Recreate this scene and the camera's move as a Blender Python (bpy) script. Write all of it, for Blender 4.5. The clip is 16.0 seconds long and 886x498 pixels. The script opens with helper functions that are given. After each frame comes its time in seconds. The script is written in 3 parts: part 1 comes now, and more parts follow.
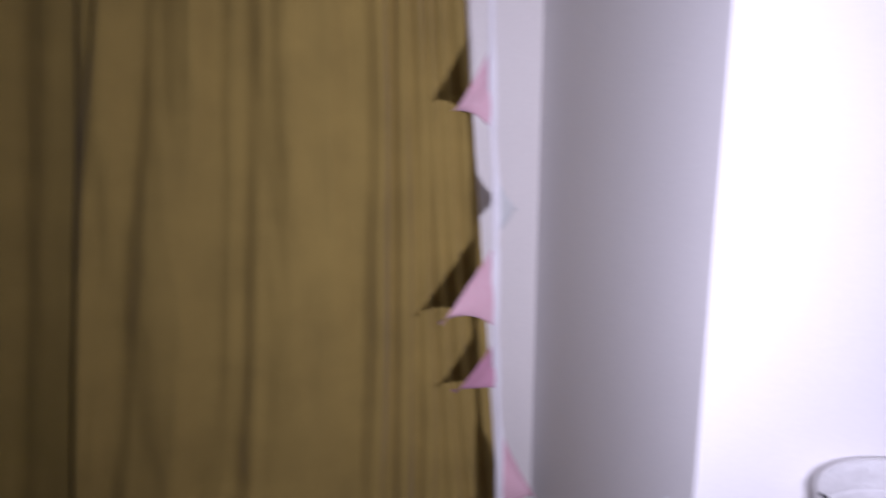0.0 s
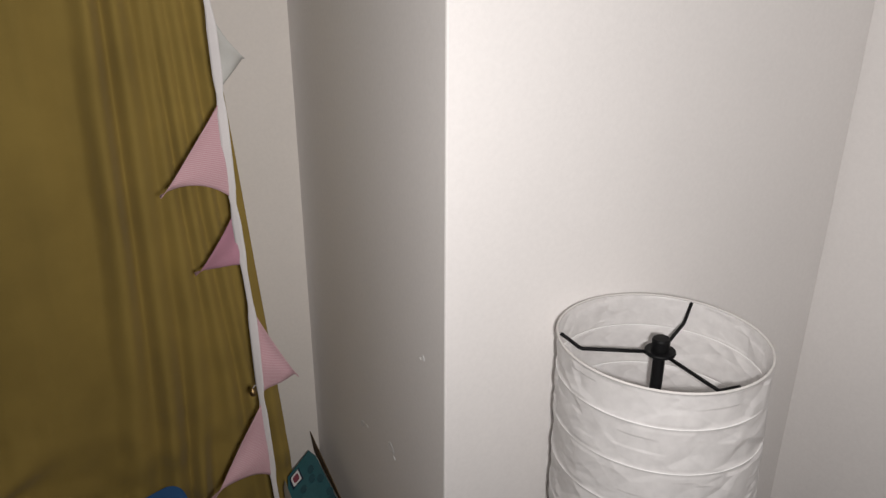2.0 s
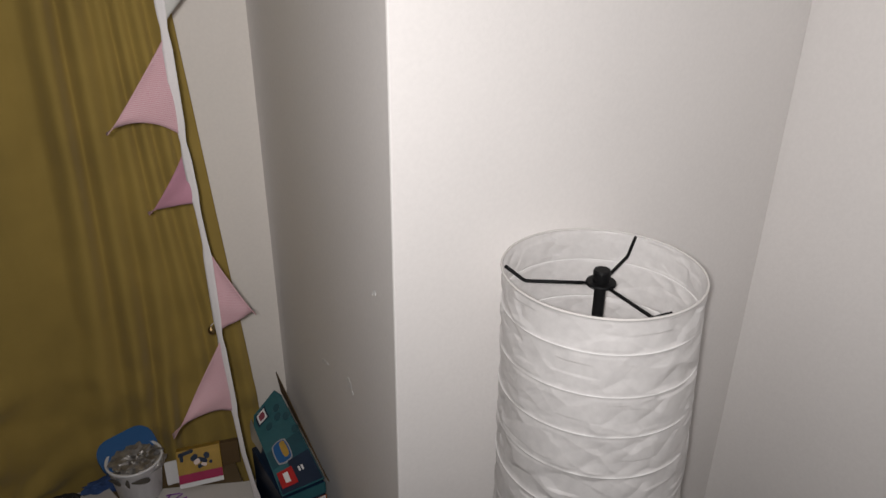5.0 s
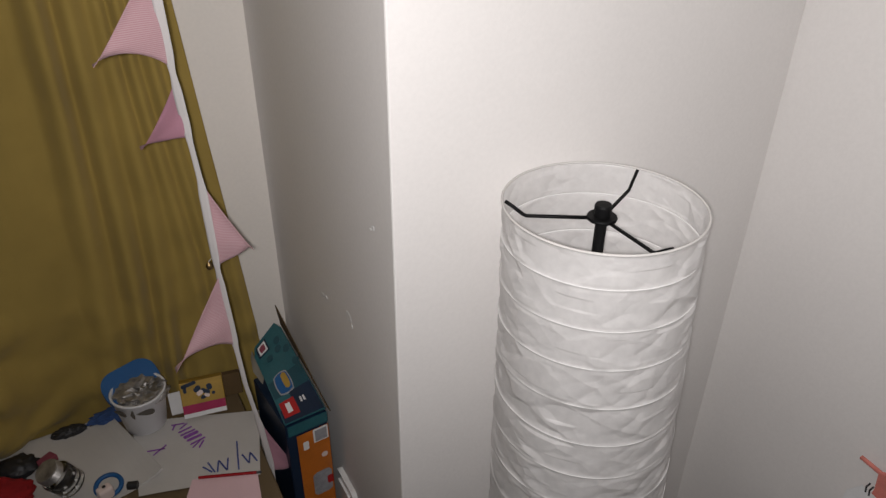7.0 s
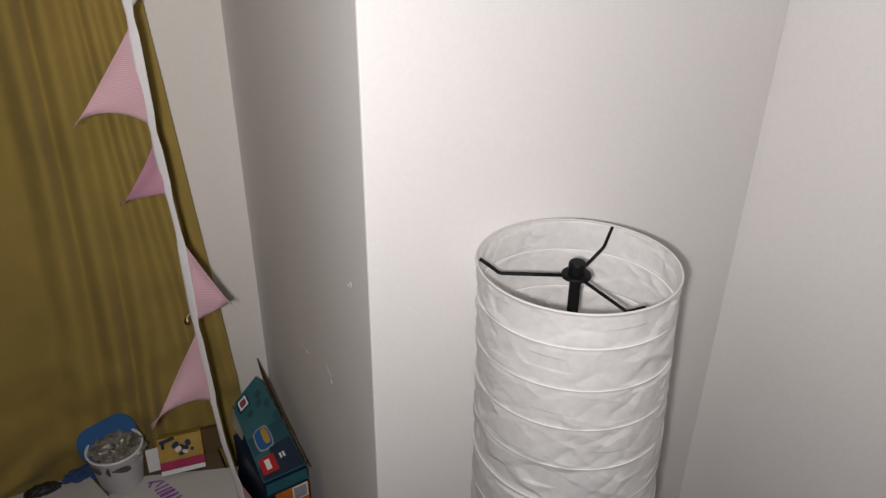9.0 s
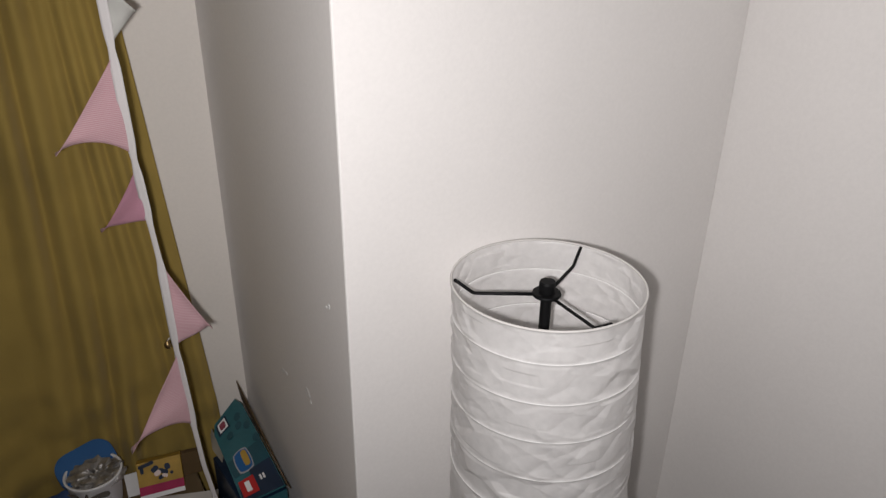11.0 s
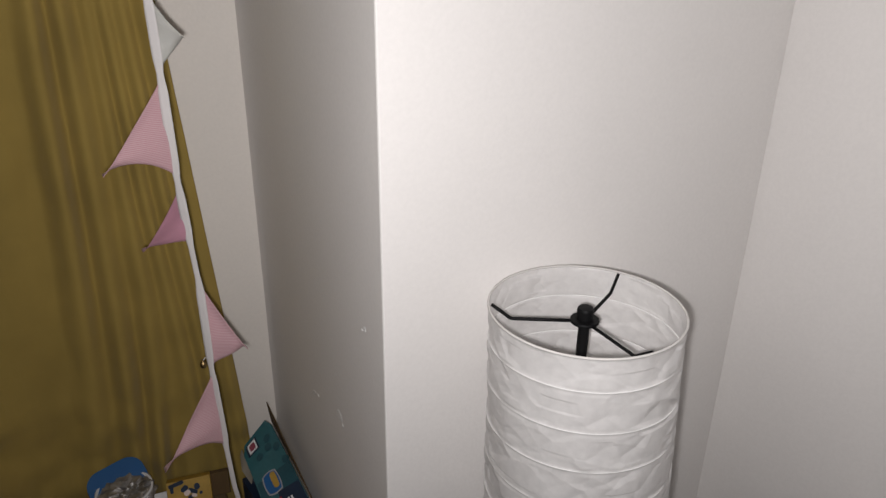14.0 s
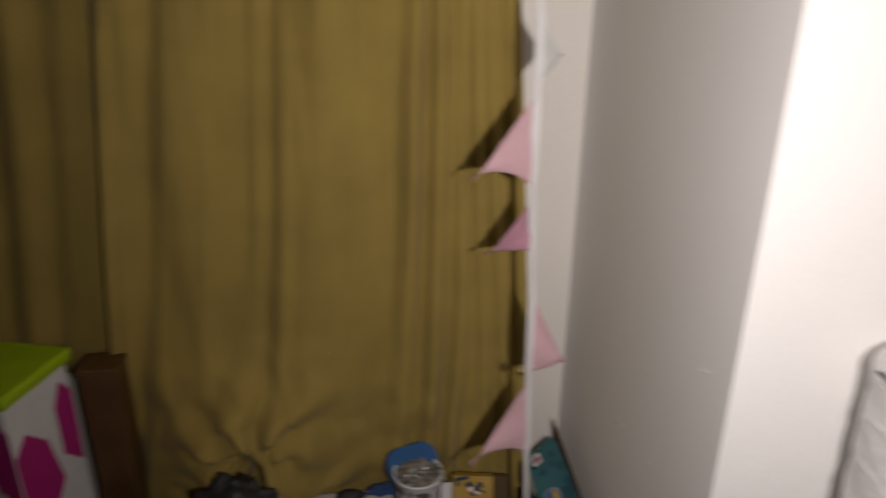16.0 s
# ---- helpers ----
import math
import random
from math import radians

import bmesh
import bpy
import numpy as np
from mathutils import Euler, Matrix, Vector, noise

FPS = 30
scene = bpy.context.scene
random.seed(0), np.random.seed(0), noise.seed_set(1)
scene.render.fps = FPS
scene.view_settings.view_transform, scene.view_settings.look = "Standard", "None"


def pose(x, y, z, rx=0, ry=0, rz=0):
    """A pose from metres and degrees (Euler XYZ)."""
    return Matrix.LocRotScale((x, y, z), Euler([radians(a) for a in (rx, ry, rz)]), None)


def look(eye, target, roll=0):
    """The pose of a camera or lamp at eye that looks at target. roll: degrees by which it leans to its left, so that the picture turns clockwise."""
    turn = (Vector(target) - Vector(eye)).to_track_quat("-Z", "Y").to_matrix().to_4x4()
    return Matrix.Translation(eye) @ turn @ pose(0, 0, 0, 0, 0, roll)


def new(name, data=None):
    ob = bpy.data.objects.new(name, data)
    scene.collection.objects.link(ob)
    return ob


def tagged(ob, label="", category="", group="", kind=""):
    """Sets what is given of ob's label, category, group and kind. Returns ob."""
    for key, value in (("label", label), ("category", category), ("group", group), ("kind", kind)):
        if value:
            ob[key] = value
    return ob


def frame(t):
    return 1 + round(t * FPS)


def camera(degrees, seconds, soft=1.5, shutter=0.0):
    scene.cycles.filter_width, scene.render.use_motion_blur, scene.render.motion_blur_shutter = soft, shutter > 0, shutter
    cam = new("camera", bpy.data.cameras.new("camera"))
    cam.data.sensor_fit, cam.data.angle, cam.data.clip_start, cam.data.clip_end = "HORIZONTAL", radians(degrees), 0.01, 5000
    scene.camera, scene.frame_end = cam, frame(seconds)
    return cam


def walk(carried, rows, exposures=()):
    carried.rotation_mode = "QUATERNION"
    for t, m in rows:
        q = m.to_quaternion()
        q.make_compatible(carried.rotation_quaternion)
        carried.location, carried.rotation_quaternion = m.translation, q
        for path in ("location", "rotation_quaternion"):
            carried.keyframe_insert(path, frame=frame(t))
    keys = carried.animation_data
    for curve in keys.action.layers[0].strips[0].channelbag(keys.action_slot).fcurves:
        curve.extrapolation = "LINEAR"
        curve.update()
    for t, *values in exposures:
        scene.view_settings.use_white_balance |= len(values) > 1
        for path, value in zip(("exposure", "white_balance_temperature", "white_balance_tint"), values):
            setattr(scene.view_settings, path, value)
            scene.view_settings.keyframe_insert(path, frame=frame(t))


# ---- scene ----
cam = camera(65.0, 16.0, soft=1.4, shutter=0.5)
# seconds, x, y, z, yaw, pitch, roll
PATH = [
    (0.0, -0.6459, -0.5399, 1.5846, -11.939, -11.717, -0.034),
    (0.5, -0.5409, -0.5559, 1.5354, -22.224, -11.957, 0.591),
    (1.0, -0.5318, -0.5438, 1.5386, -26.262, -17.675, 0.447),
    (1.5, -0.5296, -0.5328, 1.5308, -26.727, -19.731, 0.223),
    (2.0, -0.5181, -0.4906, 1.5224, -27.051, -20.888, 0.195),
    (2.5, -0.5065, -0.5219, 1.5234, -26.707, -21.318, 0.615),
    (3.0, -0.5017, -0.5095, 1.5266, -26.806, -22.043, 0.761),
    (3.5, -0.4942, -0.5184, 1.5146, -26.918, -21.606, 0.657),
    (4.0, -0.4809, -0.4994, 1.5180, -27.573, -22.549, 0.579),
    (4.5, -0.4813, -0.5248, 1.5130, -28.142, -23.136, 0.515),
    (5.0, -0.4905, -0.5259, 1.5086, -28.642, -24.808, 0.465),
    (7.3, -0.4887, -0.5133, 1.5123, -29.113, -30.793, 0.383),
    (7.5, -0.4752, -0.5237, 1.5353, -29.342, -30.177, 0.674),
    (8.0, -0.4689, -0.5196, 1.5202, -29.012, -27.653, 0.663),
    (10.5, -0.4710, -0.5334, 1.5367, -31.444, -26.128, 0.844),
    (11.0, -0.4789, -0.5439, 1.5397, -31.674, -25.271, 0.701),
    (11.5, -0.4801, -0.5456, 1.5382, -31.501, -24.606, 0.529),
    (12.0, -0.4849, -0.5355, 1.5357, -31.355, -24.461, 0.470),
    (12.5, -0.4901, -0.5291, 1.5303, -31.102, -24.065, 0.504),
    (13.0, -0.4946, -0.5418, 1.5371, -30.740, -23.829, 0.541),
    (13.5, -0.4864, -0.5399, 1.5466, -30.148, -23.756, 0.640),
    (14.0, -0.4943, -0.5370, 1.5397, -29.515, -23.245, 0.690),
    (14.5, -0.4961, -0.5272, 1.5430, -28.629, -23.346, 0.822),
    (15.0, -0.5039, -0.5318, 1.5415, -26.519, -22.877, 0.902),
    (15.5, -0.5266, -0.5212, 1.5431, -20.684, -22.136, 0.931),
    (16.0, -0.6144, -0.4850, 1.5347, -7.944, -21.774, 0.625),
]
EXPOSURES = [(0.0, 0.45, 5400, 30), (0.3, 0.15, 6200, 18), (0.6, -0.05, 6600, 12), (1.0, -0.10, 6600, 11), (2.0, 0.0, 6500, 10), (5.0, 0.0, 6450, 10), (7.4, 0.13, 6420, 10), (10.5, 0.04, 6400, 10), (14.0, 0.0, 6400, 10), (15.0, -0.05, 6500, 10), (15.6, 0.05, 6500, 10), (16.0, 0.30, 6700, 12)]
walk(cam, [(t, pose(x, y, z, 90 + pitch, 0, yaw) @ pose(0, 0, 0, 0, 0, roll)) for t, x, y, z, yaw, pitch, roll in PATH], EXPOSURES)

# ---- light: the small white lamp of the phone that films, in an otherwise dark room ----
world = bpy.data.worlds.new("night")
scene.world = world
world.use_nodes = True
world.node_tree.nodes["Background"].inputs[0].default_value = (0.02, 0.02, 0.025, 1)
world.node_tree.nodes["Background"].inputs[1].default_value = 0.2
flash_data = bpy.data.lights.new("phone_light", "SPOT")
flash_data.energy = 27.3
flash_data.color = (1.0, 0.957, 0.94)
flash_data.shadow_soft_size = 0.011
flash_data.spot_size = radians(178)
flash_data.spot_blend = 1.0
flash = new("phone_light", flash_data)
flash.matrix_world = look((-0.506, -0.526, 1.518), (0.21, 0.26, 1.48))

# ---- materials ----
def mat(name, color, rough=0.6, vary=0.08, scale=6.0, fine=0.0, fine_scale=300.0, bump=0.0, metal=0.0, sheen=0.0, coat=0.0, spec=0.5):
    m = bpy.data.materials.new(name)
    m.use_nodes = True
    nt = m.node_tree
    b = nt.nodes["Principled BSDF"]
    tc = nt.nodes.new("ShaderNodeTexCoord")
    n1 = nt.nodes.new("ShaderNodeTexNoise")
    n1.inputs["Scale"].default_value = scale
    n1.inputs["Detail"].default_value = 5
    nt.links.new(tc.outputs["Object"], n1.inputs["Vector"])
    ramp = nt.nodes.new("ShaderNodeMapRange")
    ramp.inputs["From Min"].default_value = 0.3
    ramp.inputs["From Max"].default_value = 0.7
    ramp.inputs["To Min"].default_value = 1 - vary
    ramp.inputs["To Max"].default_value = 1 + vary
    nt.links.new(n1.outputs["Fac"], ramp.inputs["Value"])
    n2 = nt.nodes.new("ShaderNodeTexNoise")
    n2.inputs["Scale"].default_value = fine_scale
    n2.inputs["Detail"].default_value = 3
    nt.links.new(tc.outputs["Object"], n2.inputs["Vector"])
    r2 = nt.nodes.new("ShaderNodeMapRange")
    r2.inputs["From Min"].default_value = 0.3
    r2.inputs["From Max"].default_value = 0.7
    r2.inputs["To Min"].default_value = 1 - fine
    r2.inputs["To Max"].default_value = 1 + fine
    nt.links.new(n2.outputs["Fac"], r2.inputs["Value"])
    mul = nt.nodes.new("ShaderNodeMath")
    mul.operation = "MULTIPLY"
    nt.links.new(ramp.outputs[0], mul.inputs[0])
    nt.links.new(r2.outputs[0], mul.inputs[1])
    mix = nt.nodes.new("ShaderNodeVectorMath")
    mix.operation = "SCALE"
    mix.inputs[0].default_value = color
    nt.links.new(mul.outputs[0], mix.inputs["Scale"])
    nt.links.new(mix.outputs[0], b.inputs["Base Color"])
    rr = nt.nodes.new("ShaderNodeMapRange")
    rr.inputs["To Min"].default_value = max(0.02, rough - 0.08)
    rr.inputs["To Max"].default_value = min(1, rough + 0.08)
    nt.links.new(n1.outputs["Fac"], rr.inputs["Value"])
    nt.links.new(rr.outputs[0], b.inputs["Roughness"])
    b.inputs["Metallic"].default_value = metal
    b.inputs["Sheen Weight"].default_value = sheen
    b.inputs["Coat Weight"].default_value = coat
    b.inputs["Specular IOR Level"].default_value = spec
    if bump:
        bp = nt.nodes.new("ShaderNodeBump")
        bp.inputs["Strength"].default_value = min(1, bump)
        bp.inputs["Distance"].default_value = 0.0008
        nt.links.new(n2.outputs["Fac"], bp.inputs["Height"])
        nt.links.new(bp.outputs[0], b.inputs["Normal"])
    return m


def cloth(name, color, through_light=0.15, stripe=None, vary=0.06, weave=900.0):
    """Woven fabric: diffuse with some light passing through; stripe gives a second colour in fine lines."""
    m = mat(name, color, 0.85, vary, 9.0, 0.05, weave, 0.35, sheen=0.15, spec=0.2)
    nt = m.node_tree
    b = nt.nodes["Principled BSDF"]
    src = b.inputs["Base Color"].links[0].from_socket
    if stripe:
        tc = nt.nodes.new("ShaderNodeTexCoord")
        w = nt.nodes.new("ShaderNodeTexWave")
        w.bands_direction = "Z"
        w.inputs["Scale"].default_value = 135
        w.inputs["Distortion"].default_value = 0.3
        nt.links.new(tc.outputs["Object"], w.inputs["Vector"])
        mx = nt.nodes.new("ShaderNodeMix")
        mx.data_type = "RGBA"
        nt.links.new(w.outputs["Fac"], mx.inputs[0])
        nt.links.new(src, mx.inputs[6])
        mx.inputs[7].default_value = (*stripe, 1)
        nt.links.new(mx.outputs[2], b.inputs["Base Color"])
        src = mx.outputs[2]
    tr = nt.nodes.new("ShaderNodeBsdfTranslucent")
    nt.links.new(src, tr.inputs["Color"])
    ms = nt.nodes.new("ShaderNodeMixShader")
    ms.inputs[0].default_value = through_light
    out = nt.nodes["Material Output"]
    nt.links.new(b.outputs[0], ms.inputs[1])
    nt.links.new(tr.outputs[0], ms.inputs[2])
    nt.links.new(ms.outputs[0], out.inputs[0])
    return m


M_WALL = mat("wall_paint", (0.80, 0.775, 0.755), 0.75, 0.025, 2.5, 0.016, 170, 0.32, spec=0.2)
M_CREAM = mat("cream_paint", (0.79, 0.745, 0.690), 0.75, 0.03, 2.5, 0.016, 170, 0.4, spec=0.2)
# assumed mid-tone for walls out of view, so less light bounces back
M_UNSEENWALL = mat("unseen_wall_beige", (0.42, 0.38, 0.33), 0.7, 0.05, 2.5, 0.02, 330, 0.14)
M_CEIL = mat("ceiling_paint", (0.80, 0.79, 0.77), 0.8, 0.03, 3, 0.02, 200, 0.3)
M_FLOOR = mat("carpet", (0.22, 0.19, 0.16), 0.95, 0.15, 8, 0.2, 400, 0.8)
M_CHIP = mat("bare_plaster", (0.78, 0.77, 0.76), 0.8, 0.05, 80, 0.05, 600, 0.4)
M_CURTAIN = cloth("olive_cotton", (0.364, 0.258, 0.067), 0.10, vary=0.10, weave=1200)
M_PAPER = cloth("rice_paper", (0.755, 0.74, 0.73), 0.28, vary=0.02, weave=90)


def crisp(m):
    """Adds the small flat facets and the slight gloss of stiff crinkled paper."""
    nt = m.node_tree
    b = nt.nodes["Principled BSDF"]
    for link in list(b.inputs["Roughness"].links):
        nt.links.remove(link)
    b.inputs["Roughness"].default_value = 0.36
    b.inputs["Specular IOR Level"].default_value = 0.5
    b.inputs["Sheen Weight"].default_value = 0.0


crisp(M_PAPER)
M_RING = mat("paper_over_wire", (0.77, 0.76, 0.75), 0.5, 0.03, 30, 0.03, 500, 0.1)
M_RINGWIRE = mat("paper_covered_wire", (0.60, 0.58, 0.56), 0.7, 0.05, 30, 0.04, 500, 0.2)
M_BLACK = mat("black_steel", (0.004, 0.004, 0.0045), 0.55, 0.1, 30, 0.1, 700, 0.05, spec=0.15)
M_TAPE = cloth("white_cotton_tape", (0.80, 0.77, 0.76), 0.2, weave=1500)
M_PINK = cloth("pink_gingham", (0.62, 0.33, 0.38), 0.25, (0.74, 0.55, 0.57))
# pink cotton darkened to hold the half shade of pennants turned from the lamp
M_PINKSHADE = cloth("shaded_pink_cotton", (0.58, 0.30, 0.38), 0.25)
M_PALE = cloth("pale_grey_cotton", (0.66, 0.66, 0.63), 0.3)
M_BRASS = mat("brass", (0.30, 0.21, 0.10), 0.42, 0.1, 40, 0.05, 500, 0.1, 1.0)
M_TABLE = mat("brown_laminate", (0.13, 0.092, 0.050), 0.45, 0.06, 12, 0.03, 300, 0.1)
M_WOOD = mat("brown_wood", (0.10, 0.050, 0.016), 0.5, 0.25, 14, 0.12, 120, 0.3)
M_SHEET = mat("drawing_paper", (0.53, 0.51, 0.485), 0.8, 0.04, 14, 0.02, 500, 0.2)
M_SHEETPINK = mat("pink_paper", (0.72, 0.50, 0.53), 0.8, 0.04, 14, 0.02, 500, 0.2)
M_PURPLE = mat("purple_felt_pen", (0.25, 0.08, 0.36), 0.7, 0.2, 120, 0.1, 800)
M_INK = mat("blue_felt_pen", (0.06, 0.08, 0.26), 0.7, 0.2, 120, 0.1, 800)
M_CUP = mat("white_plastic", (0.74, 0.74, 0.76), 0.35, 0.03, 20, 0.02, 300, 0.05)
M_BLUE = mat("blue_plastic", (0.008, 0.085, 0.25), 0.5, 0.06, 20, 0.04, 300, 0.05)
M_FOIL = mat("crumpled_foil", (0.36, 0.345, 0.33), 0.40, 0.5, 45, 0.1, 300, 0.3, 0.7)
M_SLOT = mat("dim_plastic_slot", (0.10, 0.09, 0.075), 0.6, 0.1, 40, 0.05, 300)
M_DARK = mat("dark_plastic", (0.016, 0.016, 0.018), 0.5, 0.15, 30, 0.1, 300, 0.1)
M_YELLOW = mat("yellow_print", (0.38, 0.235, 0.035), 0.45, 0.12, 40, 0.05, 300, 0.05)
M_MAGENTA = mat("magenta_print", (0.34, 0.012, 0.075), 0.45, 0.1, 40, 0.05, 300, 0.05)
M_TEAL = mat("teal_print", (0.020, 0.105, 0.125), 0.4, 0.18, 16, 0.06, 200, 0.08)
M_TEALDARK = mat("dark_teal_print", (0.009, 0.060, 0.080), 0.4, 0.18, 16, 0.06, 200, 0.08)
M_NAVY = mat("navy_print", (0.006, 0.018, 0.045), 0.4, 0.2, 16, 0.08, 200, 0.08)
M_ORANGE = mat("orange_print", (0.50, 0.14, 0.012), 0.45, 0.12, 22, 0.05, 200, 0.08)
M_RED = mat("red_print", (0.40, 0.012, 0.012), 0.45, 0.1, 30, 0.05, 200, 0.05)
M_WHITEPRINT = mat("white_print", (0.72, 0.72, 0.72), 0.5, 0.04, 40, 0.03, 300)
M_GREYPRINT = mat("grey_print", (0.30, 0.30, 0.32), 0.5, 0.15, 90, 0.1, 400)
M_BROWNCARD = mat("brown_cardboard", (0.10, 0.060, 0.022), 0.85, 0.12, 20, 0.06, 400, 0.3)
M_LIME = mat("lime_plastic", (0.36, 0.52, 0.01), 0.4, 0.08, 20, 0.04, 300, 0.05)
M_HOTPINK = mat("hot_pink_print", (0.46, 0.02, 0.20), 0.45, 0.1, 30, 0.05, 200, 0.05)
M_CORAL = mat("coral_felt", (0.62, 0.20, 0.16), 0.8, 0.1, 60, 0.06, 500, 0.3)
M_REDCLOTH = mat("red_felt", (0.30, 0.006, 0.010), 0.9, 0.15, 40, 0.1, 600, 0.4)
M_EVA = mat("dull_rose_rubber", (0.22, 0.045, 0.07), 0.7, 0.1, 40, 0.06, 500, 0.2)
M_TOYSKIN = mat("pale_plastic", (0.70, 0.58, 0.54), 0.4, 0.05, 40, 0.03, 300)
M_SOCKET = mat("socket_plastic", (0.80, 0.79, 0.77), 0.3, 0.02, 30, 0.01, 300)
M_BLUECLOTH = mat("blue_denim", (0.03, 0.07, 0.20), 0.85, 0.2, 60, 0.15, 900, 0.4)


def glass(name):
    m = bpy.data.materials.new(name)
    m.use_nodes = True
    b = m.node_tree.nodes["Principled BSDF"]
    b.inputs["Base Color"].default_value = (0.95, 0.97, 0.97, 1)
    b.inputs["Roughness"].default_value = 0.03
    b.inputs["Transmission Weight"].default_value = 1.0
    b.inputs["IOR"].default_value = 1.45
    return m


M_GLASS = glass("jar_glass")

# ---- builders ----
BASE = {}


def thing(name, base, label, category, group="", kind=""):
    ob = new(name)
    ob.location = base
    ob.empty_display_size = 0.05
    BASE[ob] = Vector(base)
    return tagged(ob, label, category, group, kind)


def finish(name, bm, material, base, smooth):
    bmesh.ops.recalc_face_normals(bm, faces=bm.faces)
    bmesh.ops.translate(bm, verts=bm.verts, vec=-Vector(base))
    me = bpy.data.meshes.new(name)
    bm.to_mesh(me)
    bm.free()
    me.materials.append(material)
    for p in me.polygons:
        p.use_smooth = smooth
    return new(name, me)


def part(name, bm, material, parent, label="", smooth=False):
    """Links a bmesh given in world places as one mesh under a thing or a part."""
    ob = finish(name, bm, material, BASE[parent], smooth)
    ob.parent = parent
    BASE[ob] = BASE[parent]
    return tagged(ob, label)


def single(name, bm, material, base, label, category="", group="", kind="", smooth=False):
    ob = finish(name, bm, material, base, smooth)
    ob.location = base
    BASE[ob] = Vector(base)
    return tagged(ob, label, category, group, kind)


def block(lo, hi, bevel=0.0, m=None, seg=2):
    bm = bmesh.new()
    lo, hi = Vector(lo), Vector(hi)
    bmesh.ops.create_cube(bm, size=1.0, matrix=Matrix.Translation((lo + hi) / 2) @ Matrix.Diagonal((*(hi - lo), 1)))
    if bevel:
        bmesh.ops.bevel(bm, geom=bm.edges[:], offset=bevel, segments=seg, affect="EDGES", profile=0.5)
    if m:
        bm.transform(m)
    return bm


def lathe(profile, segs=48, m=None, close=False):
    """Turns (radius, z) pairs round the z axis."""
    bm = bmesh.new()
    rings = []
    for r, z in profile:
        rings.append([bm.verts.new((r * math.cos(2 * math.pi * k / segs), r * math.sin(2 * math.pi * k / segs), z)) for k in range(segs)])
    pairs = list(zip(rings, rings[1:])) + ([(rings[-1], rings[0])] if close else [])
    for a, b in pairs:
        for k in range(segs):
            bm.faces.new((a[k], a[(k + 1) % segs], b[(k + 1) % segs], b[k]))
    if not close:
        for ring in (rings[0], rings[-1]):
            if sum((v.co.xy.length for v in ring)) > 1e-4 * segs:
                bm.faces.new(ring)
    if m:
        bm.transform(m)
    return bm


def tube(points, radius, segs=8):
    """A round rod along a line of points."""
    bm = bmesh.new()
    pts = [Vector(p) for p in points]
    rings = []
    for i, p in enumerate(pts):
        d = (pts[min(i + 1, len(pts) - 1)] - pts[max(i - 1, 0)]).normalized()
        s = d.cross(Vector((0.31, 0.22, 0.92))).normalized()
        u = s.cross(d)
        rings.append([bm.verts.new(p + radius * (s * math.cos(2 * math.pi * k / segs) + u * math.sin(2 * math.pi * k / segs))) for k in range(segs)])
    for a, b in zip(rings, rings[1:]):
        for k in range(segs):
            bm.faces.new((a[k], a[(k + 1) % segs], b[(k + 1) % segs], b[k]))
    bm.faces.new(rings[0])
    bm.faces.new(rings[-1])
    return bm


def sheet(nu, nv, f, thick=0.0):
    """A surface f(u, v), u and v from 0 to 1; with a thickness along its normals."""
    bm = bmesh.new()
    g = [[bm.verts.new(f(i / nu, j / nv)) for j in range(nv + 1)] for i in range(nu + 1)]
    for i in range(nu):
        for j in range(nv):
            bm.faces.new((g[i][j], g[i + 1][j], g[i + 1][j + 1], g[i][j + 1]))
    if thick:
        bmesh.ops.recalc_face_normals(bm, faces=bm.faces)
        bmesh.ops.solidify(bm, geom=bm.faces[:], thickness=thick)
    return bm


def outline(points, thick, m):
    """A flat plate from its outline in x and y, then moved by m."""
    bm = bmesh.new()
    lo = [bm.verts.new((x, y, 0)) for x, y in points]
    hi = [bm.verts.new((x, y, thick)) for x, y in points]
    bm.faces.new(lo[::-1])
    bm.faces.new(hi)
    for k in range(len(lo)):
        n = (k + 1) % len(lo)
        bm.faces.new((lo[k], lo[n], hi[n], hi[k]))
    bm.transform(m)
    return bm


def rect(w, h):
    return [(-w / 2, -h / 2), (w / 2, -h / 2), (w / 2, h / 2), (-w / 2, h / 2)]


def rounded(w, h, r, n=5):
    out = []
    for cx, cy, a in ((w / 2 - r, h / 2 - r, 0), (-w / 2 + r, h / 2 - r, 90), (-w / 2 + r, -h / 2 + r, 180), (w / 2 - r, -h / 2 + r, 270)):
        for k in range(n + 1):
            t = radians(a + 90 * k / n)
            out.append((cx + r * math.cos(t), cy + r * math.sin(t)))
    return out


def smooth01(a, b, x):
    t = min(1, max(0, (x - a) / (b - a)))
    return t * t * (3 - 2 * t)


def placed(origin, along, up):
    """A frame with x along, y up the face, z out of it."""
    x = Vector(along).normalized()
    y = Vector(up)
    y = (y - x * y.dot(x)).normalized()
    z = x.cross(y)
    m = Matrix((x, y, z)).transposed().to_4x4()
    m.translation = origin
    return m


# ---- the room ----
XP, YP, YA, XR = -0.193, 0.140, 0.719, 0.467
XL, YB, H = -3.9, -4.2, 2.45
TZ = 0.55


def structure(name, bm, material, label, smooth=False):
    return single(name, bm, material, (0, 0, 0), label, "wall" if "wall" in name else name, "", "structure", smooth)


